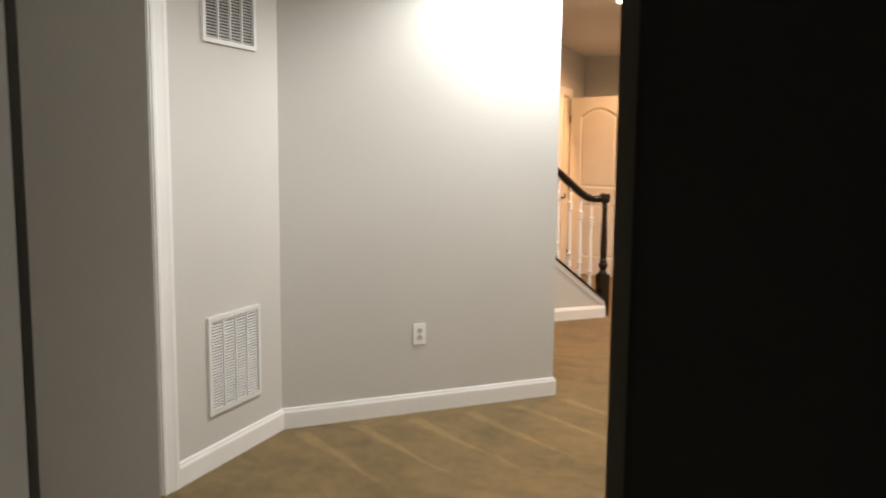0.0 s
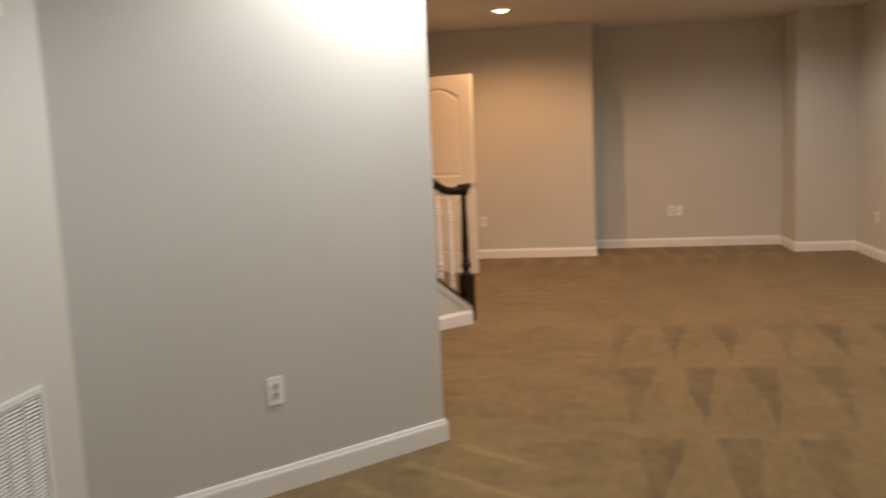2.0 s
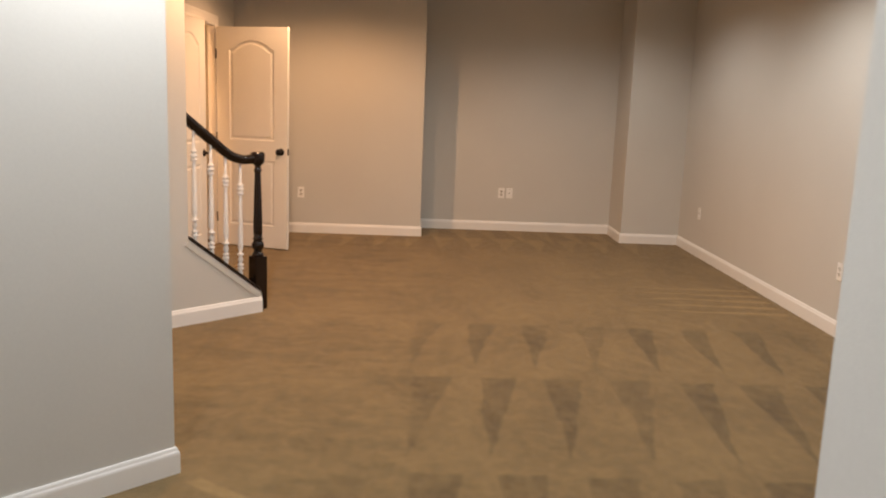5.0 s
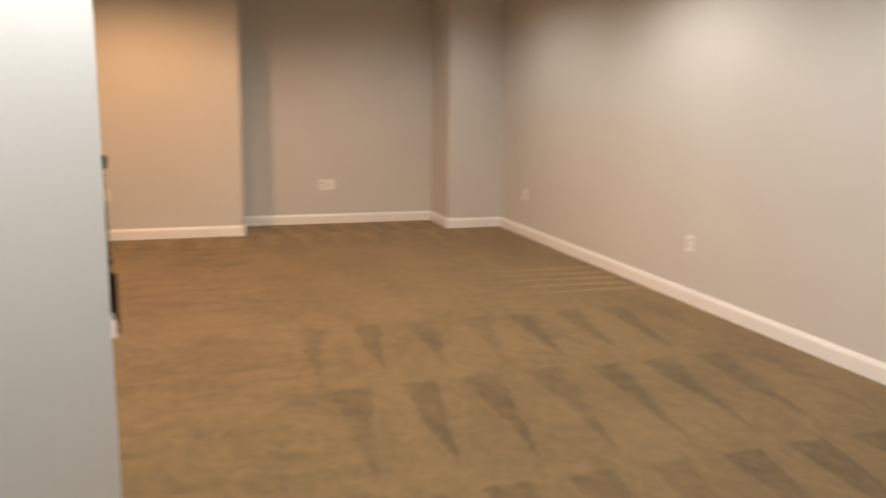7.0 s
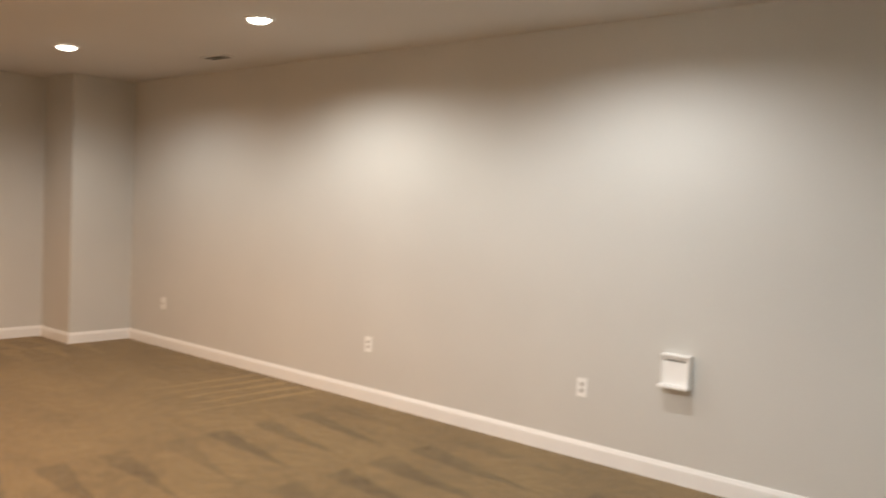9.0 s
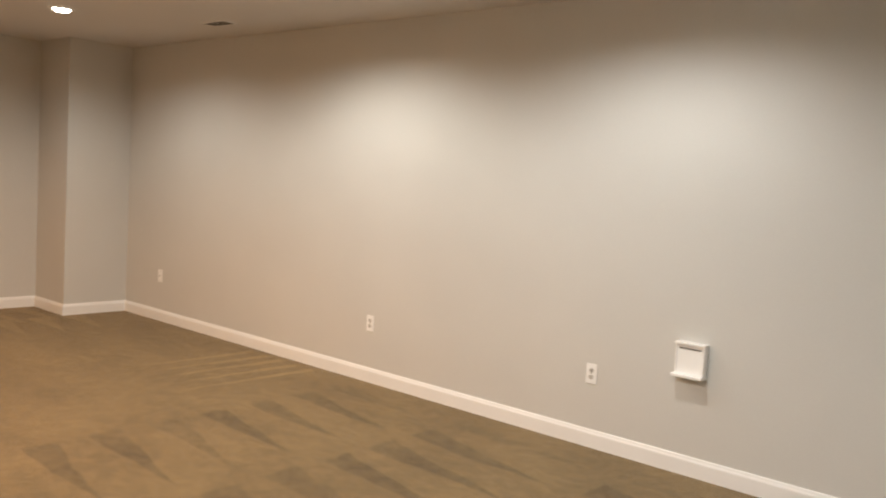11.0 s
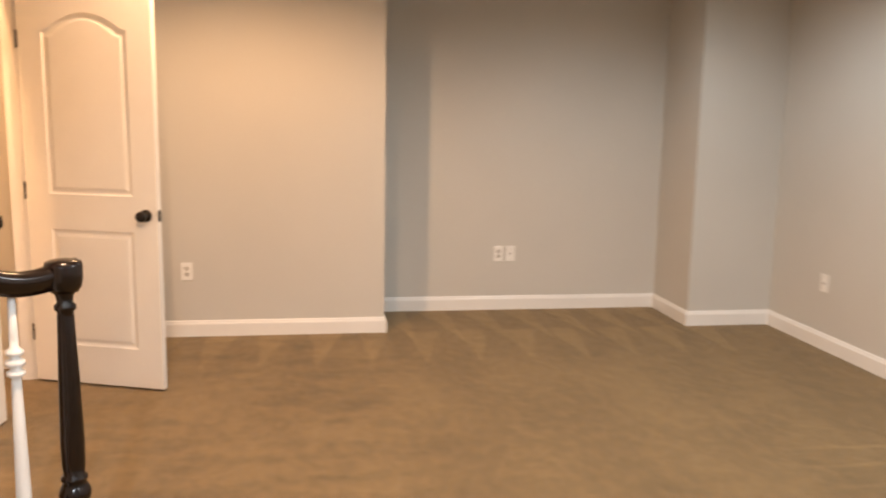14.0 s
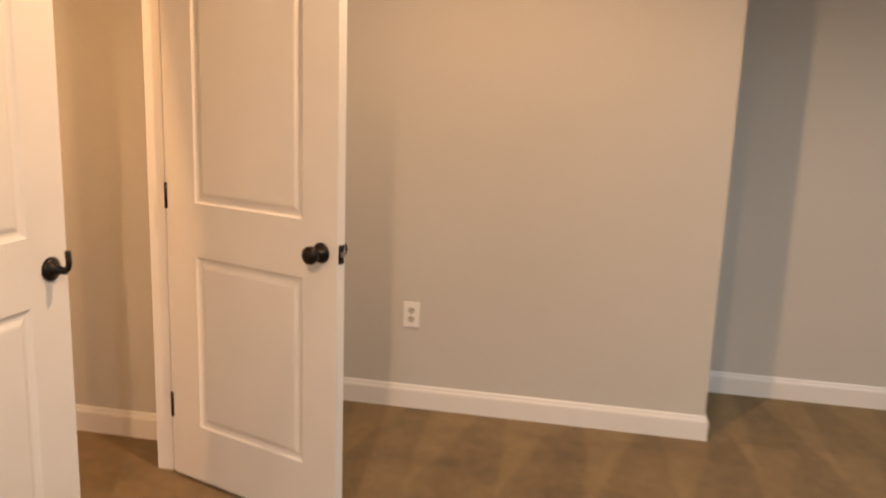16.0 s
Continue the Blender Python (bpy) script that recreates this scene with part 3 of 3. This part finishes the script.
part("ledge", boxed(-0.088, 0.085, -0.076, 0, -0.094, -0.078, bevel=0.004), PLASTIC, wbox)
part("slot", boxed(-0.064, 0.056, -0.0352, -0.033, 0.054, 0.061), SLOT, wbox, "dark horizontal slot")


# ---- return-air grilles ----
def grille(m, w, h, rows, label):
    root = thing("return_vent", m, label, "vent", "return-air vents")
    f = 0.020
    # thin dark sheet on the wall face, in place of a shaded duct
    part("backing", boxed(-w / 2 + 0.004, w / 2 - 0.004, -0.001, 0.0, -h / 2 + 0.004, h / 2 - 0.004), DUCTSHADE_PLENUM, root, "flat dark panel painted as the shade behind the louvres")
    bm = bmesh.new()
    for a in ((-w / 2, w / 2, -h / 2, -h / 2 + f), (-w / 2, w / 2, h / 2 - f, h / 2), (-w / 2, -w / 2 + f, -h / 2 + f, h / 2 - f), (w / 2 - f, w / 2, -h / 2 + f, h / 2 - f)):
        box(bm, a[0], a[1], -0.012, 0.0, a[2], a[3])
    part("frame", bm, VENTPAINT, root)
    inner = w - 2 * f
    cw = inner / 4
    for i in range(1, 4):
        x = -w / 2 + f + cw * i
        part("mullion", boxed(x - 0.004, x + 0.004, -0.0115, -0.001, -h / 2 + f, h / 2 - f), VENTPAINT, root)
    step = (h - 2 * f) / rows
    b = boxed(-cw / 2 + 0.004, cw / 2 - 0.004, -0.0048, 0.0048, -0.0006, 0.0006)
    me = mesh_of("slat", moved(b, Matrix.Rotation(radians(38), 4, "X")), VENTPAINT)
    for c in range(4):
        for r in range(rows):
            s = part("slat", me, None, root)
            s.location = (-w / 2 + f + cw * (c + 0.5), -0.006, -h / 2 + f + step * (r + 0.5))
    return root


VM = Matrix.Rotation(radians(90), 4, "Z")
grille(Matrix.Translation((-4.83, -7.328, 0.460)) @ VM, 0.396, 0.440, 30, "white louvred return vent low on the wall")
grille(Matrix.Translation((-4.83, -7.320, 2.085)) @ VM, 0.390, 0.440, 30, "white louvred return vent high on the wall")

# ceiling register
reg = thing("ceiling_register", pose(-0.46, -2.12, CEIL, 0, 0, 0), "small white ceiling register with dark slots", "vent")
part("frame", boxed(-0.075, 0.075, -0.15, 0.15, -0.008, 0, bevel=0.003), VENTPAINT, reg)
# dark strips laid on the frame, coloured as the shade of open slots
for i in range(6):
    part("slot", boxed(-0.05 + 0.018 * i, -0.04 + 0.018 * i, -0.125, 0.125, -0.0095, -0.0078), DUCTSHADE_PLENUM, reg, "dark slot")

# ---- recessed lights ----
LENS = {AMBER: glow("amber_lens", (1.0, 0.70, 0.40), 7.0), WARM: glow("warm_lens", (1.0, 0.78, 0.5), 9.0), SOFT: glow("soft_lens", (1.0, 0.80, 0.55), 9.0),
        NEUTRAL: glow("neutral_lens", (1.0, 0.92, 0.8), 11.0), WHITE: glow("white_lens", (1.0, 0.97, 0.93), 11.0), COOL: glow("cool_lens", (0.96, 0.98, 1.0), 11.0)}
ring = [(0.066, -0.004), (0.070, -0.009), (0.078, -0.010), (0.090, -0.006), (0.094, -0.001), (0.094, 0.0), (0.066, 0.0)]


def ring_mesh():
    bm = bmesh.new()
    rings = [[bm.verts.new((r * math.cos(i * math.pi / 16), r * math.sin(i * math.pi / 16), z)) for i in range(32)] for r, z in ring]
    for a, b in zip(rings, rings[1:] + rings[:1]):
        for i in range(32):
            bm.faces.new((a[i], a[(i + 1) % 32], b[(i + 1) % 32], b[i])).smooth = True
    return bm


for x, y, colour, watts in DOWNLIGHTS:
    can = thing("recessed_light", pose(x, y, CEIL), "lit round recessed downlight with a white trim ring", "ceiling light", "recessed lights")
    part("trim_ring", ring_mesh(), TRIM, can)
    part("lens", lathe([(0.070, -0.0015), (0.066, -0.012), (0.050, -0.024), (0.024, -0.030), (0.001, -0.031)], 28), LENS[colour], can, "glowing frosted lens")
    lamp = bpy.data.lights.new("downlight_lamp", "SPOT")
    lamp.energy, lamp.color, lamp.shadow_soft_size = watts, colour, 0.035
    lamp.spot_size, lamp.spot_blend = radians(165), 0.55
    lo = new("downlight_lamp", lamp)
    lo.parent = can
    lo.location = (0, 0, -0.066)

# ---- furnace room ----
fm = pose(-7.11, -5.75, 0.004, 0, 0, 45)
fur = thing("furnace", fm, "dark grey steel furnace with yellow labels", "furnace")
part("cabinet", boxed(-0.35, 0.35, -0.27, 0.40, 0.0, 0.96, bevel=0.006), FURNACE, fur)
part("access_panel", boxed(-0.32, 0.32, -0.285, -0.268, 0.50, 0.90, bevel=0.004), FURNACE, fur)
part("access_panel", boxed(-0.32, 0.32, -0.285, -0.268, 0.06, 0.46, bevel=0.004), FURNACE, fur)
part("label_plate", boxed(-0.22, -0.06, -0.288, -0.2855, 0.60, 0.70), YELLOW, fur, "yellow warning label")
part("label_plate", boxed(-0.22, -0.08, -0.288, -0.2855, 0.80, 0.84), YELLOW, fur, "yellow warning label")
for z in (0.53, 0.43):
    part("cap", moved(lathe([(0.02, 0), (0.02, 0.01), (0.001, 0.012)], 12), Matrix.Translation((0.05, -0.285, z)) @ Matrix.Rotation(radians(90), 4, "X")), SLOT, fur)


for dx, dz in ((-0.045, 0.0), (0.045, 0.03)):
    pipe = thing("flue_pipe", fm @ pose(dx, -0.20, 0.96), "cream plastic flue pipe with an elbow", "pipe", "flue pipes")
    pts = [Vector((0, 0, 0)), Vector((0, 0, 0.29 + dz)), Vector((0.006, 0, 0.32 + dz)), Vector((0.025, 0, 0.35 + dz)), Vector((0.055, 0, 0.38 + dz)), Vector((0.20, 0, 0.50 + dz)), Vector((0.45, 0, 0.70 + dz))]
    part("tube", sweep(round_profile(0.029), pts, up=Vector((0, 1, 0))), PVC, pipe)
    part("coupling", moved(lathe([(0.031, 0), (0.034, 0.006), (0.034, 0.035), (0.031, 0.04)], 16), Matrix.Translation((0, 0, 0.25 + dz))), PVC, pipe)
    part("coupling", moved(lathe([(0.033, 0), (0.036, 0.006), (0.036, 0.03), (0.033, 0.036)], 16), Matrix.Translation((0, 0, 0.0))), PVC, pipe)
plenum = thing("air_duct", fm @ pose(0, 0.12, 0.96), "foil-faced supply duct above the furnace", "duct")
part("plenum", boxed(-0.30, 0.34, -0.06, 0.26, 0.0, 0.66, bevel=0.01), DUCTSHADE_PLENUM, plenum, "dark plenum box")
part("trunk", boxed(-0.85, 0.42, -0.30, 0.26, 0.68, 1.02, bevel=0.01), FOIL, plenum)
part("flange", boxed(-0.85, 0.42, -0.32, 0.26, 1.022, 1.036), STEEL, plenum, "bright metal flange")
duct = thing("air_duct", fm @ pose(0, -0.10, 2.06), "foil-faced branch duct under the ceiling", "duct")
part("trunk", boxed(-0.85, 0.42, -0.20, 0.40, 0.02, 0.20, bevel=0.01), FOIL, duct)
part("hanger_strap", boxed(-0.02, 0.03, -0.206, -0.200, 0.0, 0.44), STEEL, duct, "metal hanger strap")
sheet = thing("paper_sheet", fm @ pose(-0.13, -0.20, 1.62), "tan paper sheet hung by the furnace", "paper")
part("sheet", boxed(-0.06, 0.03, -0.003, 0.0, -0.14, 0.16), PAPER, sheet)
bulb = thing("bare_bulb", pose(-6.05, -6.30, CEIL), "bare bulb in a porcelain ceiling holder", "ceiling light")
part("holder", lathe([(0.055, 0), (0.055, -0.015), (0.030, -0.035), (0.022, -0.05)], 20), PLASTIC, bulb)
part("globe", lathe([(0.014, -0.05), (0.020, -0.065), (0.030, -0.085), (0.030, -0.10), (0.018, -0.118), (0.001, -0.122)], 18), glow("bulb_glass", (1, 0.7, 0.4), 4.0), bulb, "glowing bulb")
lamp = bpy.data.lights.new("bulb_lamp", "POINT")
lamp.energy, lamp.color, lamp.shadow_soft_size = 18.0, (1.0, 0.62, 0.34), 0.03
lo = new("bulb_lamp", lamp)
lo.parent = bulb
lo.location = (0, 0, -0.17)
